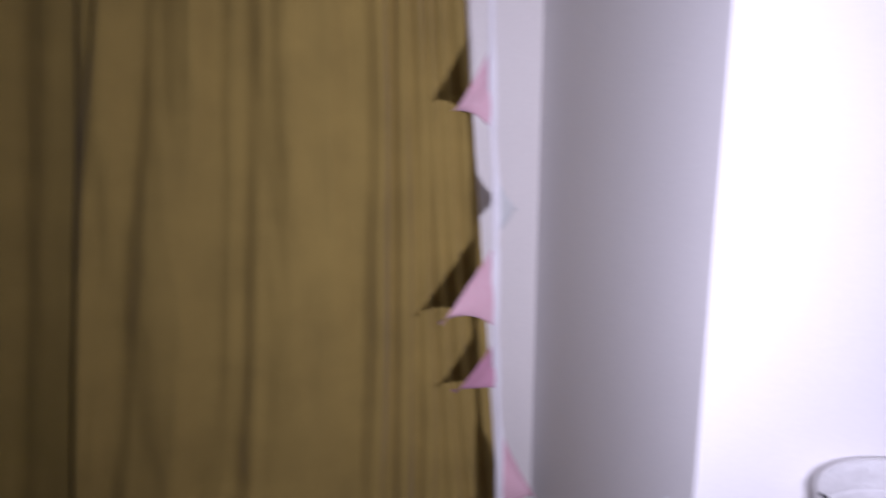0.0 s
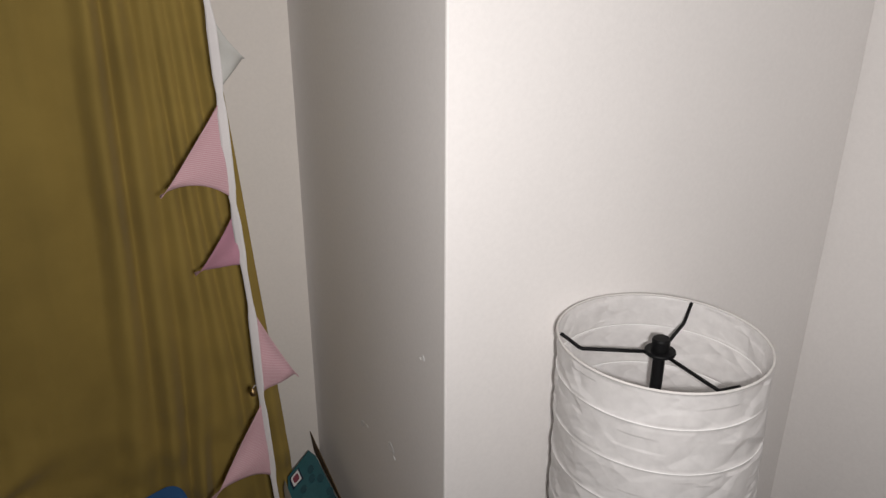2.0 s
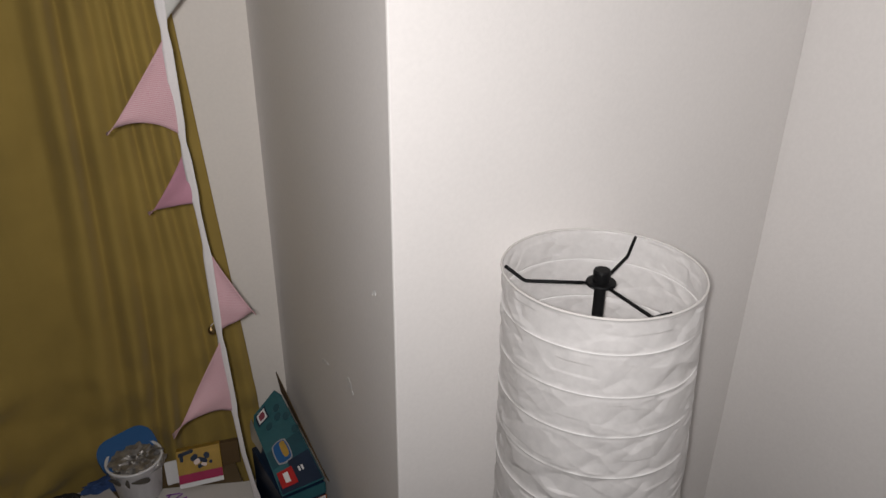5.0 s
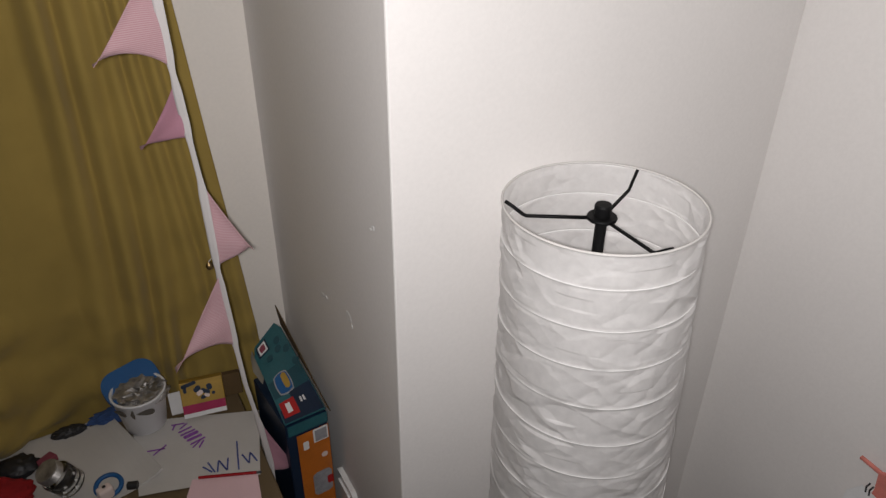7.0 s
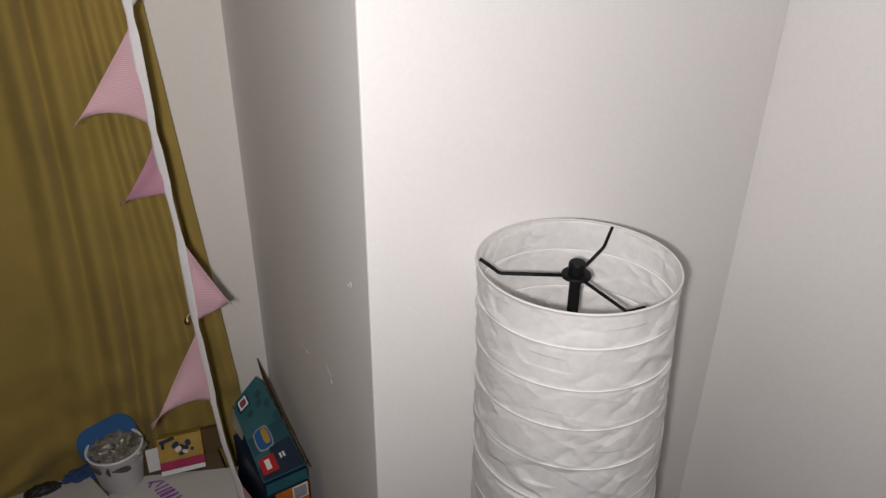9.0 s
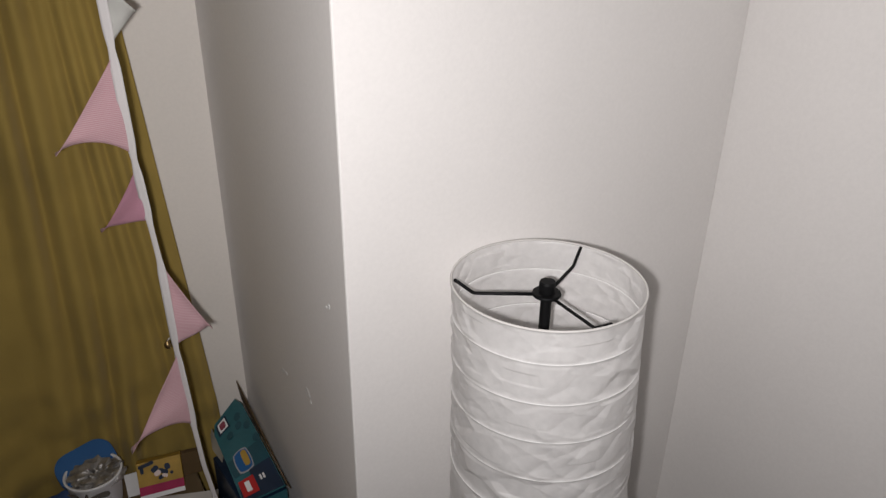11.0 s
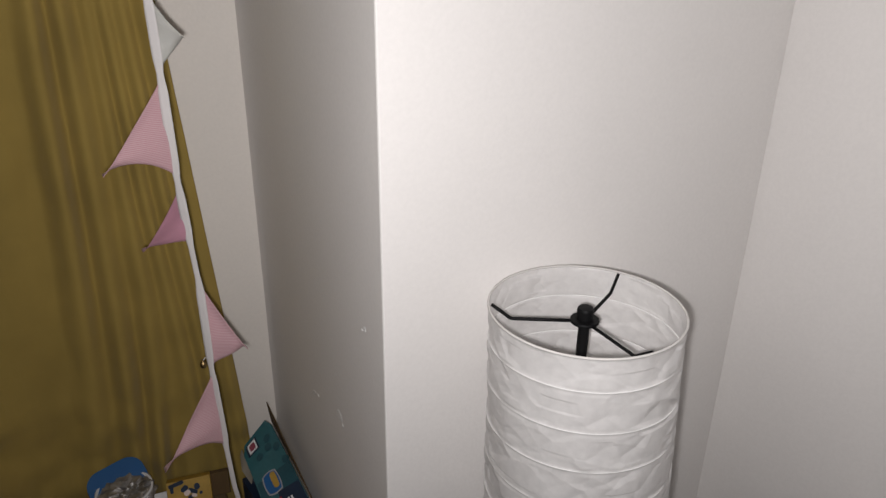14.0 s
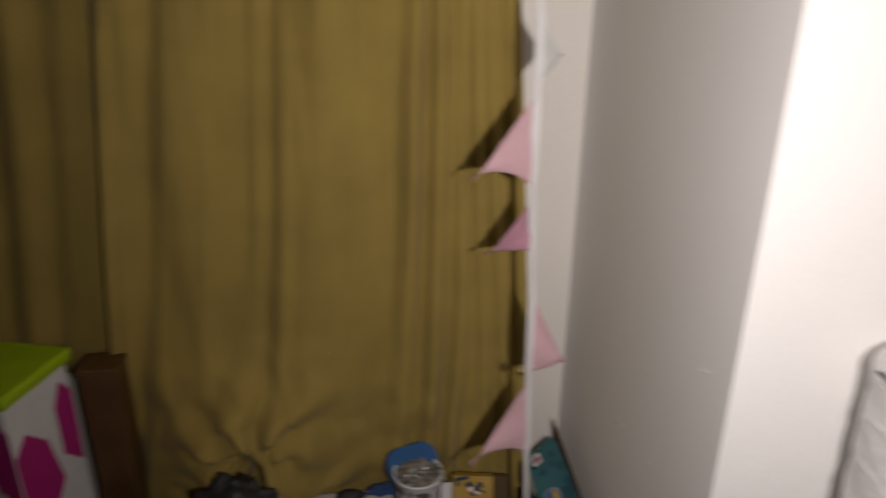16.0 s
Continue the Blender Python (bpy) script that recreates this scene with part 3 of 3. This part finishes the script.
# ---- white cup with blue lid and crumpled foil ----
CX, CY = -0.508, 0.592
cup = thing("cup", (CX, CY, TZ + 0.004), "white plastic cup with slots, blue lid tipped open", "cup")
wall_profile = [(0.0, 0.0), (0.034, 0.0), (0.036, 0.002), (0.0465, 0.078), (0.0485, 0.080), (0.0485, 0.083), (0.0450, 0.083), (0.0445, 0.078), (0.0335, 0.005), (0.0, 0.005)]
part("body", lathe(wall_profile, 56, pose(CX, CY, TZ + 0.010)), M_CUP, cup, "white tapered plastic body", smooth=True)
for deg, wide, turn in ((214, 0.034, 25), (246, 0.007, 0), (274, 0.032, -30)):
    a = radians(deg)
    leaf = [(wide / 2 * math.cos(2 * math.pi * k / 16), 0.0100 * math.sin(2 * math.pi * k / 16) * (0.6 + 0.4 * math.cos(2 * math.pi * k / 16)) * (1 if wide > 0.01 else 1.6)) for k in range(16)]
    p = Vector((CX + 0.0448 * math.cos(a), CY + 0.0448 * math.sin(a), TZ + 0.072))
    part("slot", outline(leaf, 0.0012, placed(p, (-math.sin(a), math.cos(a), 0), (math.cos(a) * 0.13, math.sin(a) * 0.13, 1)) @ pose(0, 0, 0, 0, 0, turn * 0.4)), M_SLOT, cup)
lid = outline(rounded(0.100, 0.070, 0.028, 8), 0.013, pose(CX - 0.008, CY + 0.034, TZ + 0.082, 34, 0, 6) @ pose(0, 0, 0, 0, 0, 10))
bmesh.ops.bevel(lid, geom=[e for e in lid.edges if len(e.link_faces) == 2 and e.calc_face_angle() > 1.2], offset=0.003, segments=3, affect="EDGES", profile=0.5)
part("lid", lid, M_BLUE, cup, "blue plastic lid with rounded corners")


def crumpled(center, size, seed, rough=0.35):
    bm = bmesh.new()
    bmesh.ops.create_icosphere(bm, subdivisions=4, radius=1.0)
    for v in bm.verts:
        n = v.co.normalized()
        r = 1 + rough * (abs(noise.noise(n * 2.4 + Vector((seed, 0, 0)))) * 1.6 - 0.4) + rough * 0.5 * abs(noise.noise(n * 6.0 + Vector((0, seed, 0))))
        v.co = Vector((n.x * size[0] * r, n.y * size[1] * r, n.z * size[2] * r)) + Vector(center)
    return bm


def foil_wad(center, size, seed):
    """A crushed foil bag: sharp creases between small flat faces, open and frayed at the top."""
    bm = bmesh.new()
    bmesh.ops.create_icosphere(bm, subdivisions=5, radius=1.0)
    for v in bm.verts:
        n = v.co.normalized()
        crease = abs(noise.noise(n * 2.3 + Vector((seed, 0, 0)))) * 0.60 + abs(noise.noise(n * 3.4 + Vector((0, seed, 0)))) * 0.22
        r = 1.12 - crease - 0.35 * smooth01(0.55, 1.0, n.z)
        v.co = Vector((n.x * size[0] * r, n.y * size[1] * r, n.z * size[2] * r)) + Vector(center)
    return bm


foil = single("foil_bag", foil_wad((CX + 0.004, CY + 0.002, TZ + 0.080), (0.047, 0.043, 0.026), 2), M_FOIL, (CX, CY, TZ + 0.06), "crumpled silver foil bag inside the cup", "bag")

# ---- small printed box, yellow over magenta ----
game = thing("card_box", (-0.405, 0.575, TZ), "yellow and magenta printed card box by the curtain", "box")
GM = pose(-0.404, 0.568, TZ + 0.007, -26, 0, -9)
part("body", block((-0.039, -0.012, 0.0), (0.039, 0.018, 0.069), 0.0012, GM), M_YELLOW, game, "yellow printed cardboard")
FM = GM @ pose(0, -0.0125, 0, 90, 0, 0)
part("band", outline(rect(0.0775, 0.016), 0.0008, FM @ pose(0, 0.017, 0)), M_MAGENTA, game, "magenta printed band")
part("foot", outline(rect(0.0775, 0.008), 0.0008, FM @ pose(0, 0.0048, 0)), M_WHITEPRINT, game, "white printed strip")
for x, y, w, h, a in ((-0.022, 0.064, 0.028, 0.007, 12), (-0.030, 0.056, 0.006, 0.014, 0), (-0.008, 0.053, 0.014, 0.010, 40), (0.006, 0.046, 0.018, 0.008, -30), (0.014, 0.053, 0.010, 0.012, 10), (0.002, 0.036, 0.012, 0.007, 20), (0.020, 0.040, 0.006, 0.006, 0)):
    part("print_spot", outline(rounded(w, h, min(w, h) * 0.45), 0.0008, FM @ pose(x, y, 0.0002, 0, 0, a)), M_NAVY, game)
for x, y, w, h, a in ((-0.004, 0.045, 0.012, 0.009, 30), (0.008, 0.038, 0.010, 0.006, -20)):
    part("print_spot", outline(rounded(w, h, min(w, h) * 0.45), 0.0008, FM @ pose(x, y, 0.0014, 0, 0, a)), M_TOYSKIN, game)
single("card_box", block((-0.036, 0.0, 0), (0.036, 0.016, 0.046), 0.001, pose(-0.362, 0.604, TZ + 0.0015, -14, 0, -10)), M_BROWNCARD, (-0.372, 0.606, TZ), "plain brown cardboard box behind the printed one", "box")
single("card", block((-0.011, -0.001, 0), (0.011, 0.001, 0.046), 0.0003, pose(-0.452, 0.592, TZ + 0.006, -14, 0, -6)), M_WHITEPRINT, (-0.452, 0.592, TZ), "small white card standing beside the cup", "card")

# ---- jar of beads ----
JX, JY = -0.650, 0.492
jar = thing("jar", (JX, JY, TZ + 0.012), "small glass jar of dark beads with silver lid", "jar")
JM = pose(JX + 0.010, JY - 0.006, TZ + 0.024, 8, -26, 0)
part("glass", lathe([(0.0, 0.0), (0.022, 0.0), (0.025, 0.003), (0.025, 0.040), (0.020, 0.046), (0.018, 0.046), (0.0225, 0.039), (0.0225, 0.005), (0.0, 0.003)], 36, JM), M_GLASS, jar, smooth=True)
part("filling", lathe([(0.0, 0.004), (0.0215, 0.0055), (0.0215, 0.030), (0.012, 0.034), (0.0, 0.033)], 28, JM), M_DARK, jar, "dark beads")
rings = [(0.0, 0.046), (0.0190, 0.046)]
for k in range(4):
    rings += [(0.0208, 0.048 + 0.0036 * k), (0.0190, 0.0498 + 0.0036 * k)]
rings += [(0.0190, 0.0625), (0.0, 0.0630)]
part("lid", lathe(rings, 40, JM), M_FOIL, jar, "silver threaded lid", smooth=False)
for k in range(9):
    a = radians(185 + 19 * k)
    q = JM @ placed((0.0253 * math.cos(a), 0.0253 * math.sin(a), 0.012 + 0.009 * (k % 3)), (-math.sin(a), math.cos(a), 0), (0, 0, 1))
    part("mark", outline([(-0.003, -0.0025), (0.003, -0.0025), (0, 0.0035)], 0.0006, q), M_WHITEPRINT, jar)

# ---- loose small things ----
single("eraser", block((-0.016, -0.010, 0), (0.016, 0.010, 0.014), 0.003, pose(-0.676, 0.565, TZ + 0.014, 0, 0, 35)), M_EVA, (-0.676, 0.565, TZ), "dull rose rubber eraser on the paper pad", "eraser")
single("bracelet", lathe([(0.020 + 0.004 * math.cos(2 * math.pi * k / 10), 0.004 * math.sin(2 * math.pi * k / 10)) for k in range(10)], 40, pose(-0.588, 0.458, TZ + 0.020, 12, 0, 0), True), M_BLUE, (-0.588, 0.458, TZ + 0.016), "blue plastic ring lying on the paper pad", "ring", smooth=True)
toy = thing("toy_piece", (-0.594, 0.436, TZ + 0.014), "pale plastic toy piece with a black dot", "toy")
part("body", block((-0.012, -0.009, 0), (0.012, 0.009, 0.022), 0.004, pose(-0.594, 0.440, TZ + 0.014, 0, 0, 20)), M_TOYSKIN, toy)
part("dot", outline(rounded(0.006, 0.006, 0.0029), 0.0008, pose(-0.594, 0.442, TZ + 0.0362, 0, 0, 0)), M_DARK, toy)
single("marker_cap", tube([(-0.560, 0.440, TZ + 0.022), (-0.545, 0.434, TZ + 0.022)], 0.007, 14), M_DARK, (-0.55, 0.437, TZ + 0.015), "black plastic marker cap on the paper", "cap")
single("felt_pouch", crumpled((-0.752, 0.505, TZ + 0.026), (0.055, 0.040, 0.018), 5.0, 0.22), M_REDCLOTH, (-0.752, 0.505, TZ + 0.01), "dark red felt pouch on the table", "pouch", smooth=True)
single("black_scarf", crumpled((-0.722, 0.566, TZ + 0.026), (0.034, 0.026, 0.016), 8.0, 0.28), M_DARK, (-0.735, 0.545, TZ + 0.01), "folded black cloth on the table", "cloth", smooth=True)
single("denim_scrap", crumpled((-0.560, 0.640, TZ + 0.014), (0.040, 0.016, 0.013), 11.0, 0.35), M_BLUECLOTH, (-0.590, 0.640, TZ), "folded blue denim scrap by the curtain", "cloth")
single("sunglasses_case", crumpled((-0.638, 0.634, TZ + 0.012), (0.030, 0.012, 0.010), 13.0, 0.2), M_DARK, (-0.638, 0.634, TZ), "small black case by the curtain", "case")
single("crumpled_cloth", crumpled((-0.845, 0.520, TZ + 0.080), (0.075, 0.040, 0.085), 17.0, 0.3), M_DARK, (-0.845, 0.520, TZ), "dark knitted cloth bundle before the curtain", "cloth", smooth=True)
single("rose_scarf", crumpled((-0.852, 0.478, TZ + 0.118), (0.038, 0.018, 0.030), 19.0, 0.3), M_EVA, (-0.852, 0.478, TZ + 0.09), "dull rose cloth draped on the dark bundle", "cloth", smooth=True)

# ---- packages at the far end of the table ----
pack = thing("package", (-1.24, 0.54, TZ), "white and hot pink printed package on the table", "package")
PK = pose(-1.118, 0.535, TZ, 0, 0, -16)
part("carton", block((-0.36, -0.078, 0.0), (0.0, 0.068, 0.372), 0.004, PK), M_WHITEPRINT, pack, "white printed carton")
PM = PK @ placed((0.0, -0.0785, 0.0), (1, 0, 0), (0, 0, 1))
for pts in ([(-0.33, 0.0), (-0.001, 0.0), (-0.001, 0.155), (-0.06, 0.185), (-0.33, 0.16)], [(-0.040, 0.22), (-0.001, 0.19), (-0.001, 0.33), (-0.020, 0.352), (-0.042, 0.29)]):
    part("print_patch", outline(pts, 0.0010, PM), M_HOTPINK, pack, "hot pink print")
part("print_patch", outline([(-0.22, 0.25), (-0.09, 0.25), (-0.06, 0.345), (-0.20, 0.35)], 0.0010, PM), M_GREYPRINT, pack, "grey print")
PS_SIDE = PK @ placed((0.0005, -0.078, 0.0), (0, 1, 0), (0, 0, 1))
for pts in ([(0.005, 0.0), (0.14, 0.0), (0.14, 0.06), (0.06, 0.12), (0.005, 0.15)], [(0.002, 0.16), (0.05, 0.13), (0.09, 0.18), (0.07, 0.27), (0.03, 0.31), (0.002, 0.28)], [(0.10, 0.22), (0.14, 0.18), (0.143, 0.32), (0.12, 0.35), (0.10, 0.31)]):
    part("print_patch", outline(pts, 0.0010, PS_SIDE), M_HOTPINK, pack)
box_lid = thing("box_lid", (-1.24, 0.54, 0.924), "lime green plastic box lid on a printed package", "lid")
LK = pose(-1.118, 0.535, 0.924, 0, 0, -16)
part("panel", block((-0.375, -0.085, 0.004), (0.010, 0.076, 0.024), 0.006, LK, 3), M_LIME, box_lid)
part("skirt", block((-0.372, -0.082, 0.0), (0.007, 0.073, 0.006), 0.002, LK), M_LIME, box_lid)
crate = thing("wooden_box", (-1.05, 0.63, TZ), "dark brown wooden box standing behind the package", "box")
part("body", block((-1.088, 0.605, TZ), (-1.024, 0.664, 0.886), 0.003), M_WOOD, crate)
part("lid", block((-1.091, 0.602, 0.886), (-1.021, 0.666, 0.900), 0.003), M_WOOD, crate)

# ---- tall printed carton between table and pier ----
NL, NR = Vector((-0.296, 0.399, 0.620)), Vector((-0.218, 0.406, 0.620))
FL, FR = Vector((-0.299, 0.583, 0.656)), Vector((-0.233, 0.628, 0.680))
M_GREYCARD = mat("pale_cardboard", (0.26, 0.24, 0.20), 0.8, 0.06, 30, 0.04, 400, 0.2)
carton = thing("carton", (-0.25, 0.46, 0), "tall teal and orange printed carton with open flap", "box")
out = Vector((0.007, -0.078, 0)).normalized()
side = (NR - NL).normalized()
back = -out * 0.155
body = bmesh.new()
lo = [body.verts.new(Vector((p.x, p.y, 0.0))) for p in (NL, NR, NR + back, NL + back)]
hi = [body.verts.new(Vector((p.x, p.y, 0.614))) for p in (NL, NR, NR + back, NL + back)]
body.faces.new(lo[::-1])
body.faces.new(hi)
for k in range(4):
    body.faces.new((lo[k], lo[(k + 1) % 4], hi[(k + 1) % 4], hi[k]))
bmesh.ops.bevel(body, geom=body.edges[:], offset=0.0015, segments=2, affect="EDGES")
part("body", body, M_NAVY, carton, "navy printed carton body")


def on_flap(s0, s1, t0, t1, lift, thick=0.0006, oval=0.0):
    n = (NR - NL).cross(FL - NL).normalized()

    def f(u, v):
        a, c = 2 * u - 1, 2 * v - 1
        a, c = a * math.sqrt(1 - oval * c * c / 2), c * math.sqrt(1 - oval * a * a / 2)
        s, t = s0 + (s1 - s0) * (a + 1) / 2, t0 + (t1 - t0) * (c + 1) / 2
        s = 0.5 + (s - 0.5) * (1 - 0.22 * smooth01(0.90, 1.0, t) ** 2)
        return NL.lerp(NR, s).lerp(FL.lerp(FR, s), t) + n * (lift + 0.003 * math.sin(t * 3.14) * (1 - s))
    return sheet(6, 10, f, thick)


top = part("flap", on_flap(0, 1, 0, 1, 0.0, 0.0016), M_TEAL, carton, "teal printed top flap", smooth=False)
part("print_patch", on_flap(0.02, 0.98, 0.01, 0.16, 0.0012), M_NAVY, top, "navy print")
part("print_patch", on_flap(0.40, 0.98, 0.16, 0.30, 0.0012), M_NAVY, top)
part("print_patch", on_flap(0.02, 0.98, 0.30, 0.50, 0.0008), M_TEALDARK, top)
part("label", on_flap(0.10, 0.46, 0.825, 0.965, 0.0012), M_NAVY, top, "dark label frame")
part("label", on_flap(0.15, 0.41, 0.84, 0.95, 0.0022), M_WHITEPRINT, top, "white label")
part("label", on_flap(0.19, 0.37, 0.855, 0.93, 0.0032, 0.0006, 0.5), M_EVA, top, "red-grey label print")
part("picture", on_flap(0.16, 0.60, 0.29, 0.54, 0.0012, 0.0006, 0.6), M_GREYPRINT, top, "pale picture border")
part("picture", on_flap(0.19, 0.57, 0.305, 0.525, 0.0022, 0.0006, 0.6), M_BLUE, top, "blue picture print")
part("picture", on_flap(0.37, 0.53, 0.34, 0.51, 0.0032, 0.0006, 0.6), M_YELLOW, top, "yellow picture print")
part("mark", on_flap(0.06, 0.44, 0.06, 0.235, 0.0024), M_RED, top, "red square mark")
part("mark", on_flap(0.18, 0.30, 0.095, 0.20, 0.0034), M_WHITEPRINT, top, "white bar")
for k in range(2):
    part("text_bar", on_flap(0.56 + 0.08 * k, 0.605 + 0.08 * k, 0.15, 0.20, 0.0024), M_WHITEPRINT, top)
for s, t in ((0.55, 0.72), (0.75, 0.66), (0.62, 0.80), (0.82, 0.50), (0.25, 0.70)):
    part("print_spot", on_flap(s, s + 0.20, t, t + 0.075, 0.0012, 0.0006, 1.0), M_TEALDARK, top)
# the second flap stands on edge along the pier
e0, e1 = NR + Vector((0.0015, 0.0, 0.004)), FR + Vector((0.009, 0.038, 0.008))
part("side_flap", sheet(8, 4, lambda u, v: e0.lerp(e1, u) + Vector((0.006 * v, 0, -0.050 * v * (0.3 + 0.7 * u))), 0.0016), M_BROWNCARD, carton, "brown cardboard inner flap")
g0, g1 = NL.lerp(FL, 0.62), NL.lerp(FL, 1.0)
part("side_flap", sheet(6, 4, lambda u, v: g0.lerp(g1, u) + Vector((-0.011 * v * (1 - abs(2 * u - 1) * 0.6), -0.004 * v, -0.010 * v)), 0.0012), M_GREYCARD, carton, "pale cardboard inner tab")

FACE = placed(NL + out * 0.0016, side, (0, 0, 1))


def on_front(x0, x1, z0, z1, lift, material, label="", r=0.0):
    w, h = x1 - x0, z1 - z0
    m = FACE @ pose((x0 + x1) / 2, (z0 + z1) / 2 - 0.0, lift)
    part("print_patch", outline(rounded(w, h, r) if r else rect(w, h), 0.0006, m), material, carton, label)


on_front(0.003, 0.079, -0.030, -0.006, 0.0, M_TEAL, "teal print")
on_front(0.017, 0.079, -0.300, -0.036, 0.0, M_ORANGE, "orange print")
on_front(0.048, 0.077, -0.068, -0.036, 0.0010, M_WHITEPRINT, "white frame")
on_front(0.051, 0.074, -0.065, -0.039, 0.0020, M_GREYPRINT, "grey print")
on_front(0.027, 0.038, -0.076, -0.056, 0.0010, M_WHITEPRINT, "white print", 0.003)
on_front(0.060, 0.072, -0.112, -0.100, 0.0010, M_TOYSKIN, "pale round print", 0.005)
on_front(0.038, 0.076, -0.205, -0.145, 0.0010, M_GREYPRINT, "grey print", 0.010)
on_front(0.066, 0.078, -0.185, -0.165, 0.0020, M_RED, "red print", 0.003)

# ---- craft things by the side wall ----
craft = thing("craft_box", (0.41, -0.28, 0), "tall white cardboard box against the side wall", "box")
part("body", block((0.36, -0.42, 0.0), (0.452, -0.170, 0.560), 0.003), M_WHITEPRINT, craft)
part("flap", outline([(0.0, 0.0), (0.0, 0.060), (0.016, 0.086), (0.040, 0.082), (0.075, 0.030), (0.075, 0.0)], 0.0014, placed((0.440, -0.164, 0.560), (0, -1, 0), (0.10, 0, 1))), M_WHITEPRINT, craft, "bent white flap")
figure = thing("paper_figure", (0.44, -0.22, 0.561), "coral felt figure on a stick leaning at the wall", "craft figure")
part("stick", tube([(0.457, -0.160, 0.683), (0.456, -0.175, 0.6825), (0.455, -0.196, 0.681)], 0.0036, 10), M_CORAL, figure, smooth=True)
part("body", outline([(-0.006, -0.118), (0.060, -0.118), (0.066, -0.02), (0.050, 0.010), (0.020, 0.012), (0.0, 0.002), (0.004, -0.03)], 0.006, placed((0.458, -0.192, 0.680), (0, -1, 0), (0.02, 0, 1))), M_CORAL, figure)
part("clip", tube([(0.446, -0.190, 0.660), (0.443, -0.188, 0.652), (0.442, -0.190, 0.643)], 0.0014, 6), M_DARK, figure)
part("clip", tube([(0.446, -0.196, 0.658), (0.443, -0.194, 0.650), (0.442, -0.196, 0.641)], 0.0014, 6), M_DARK, figure)
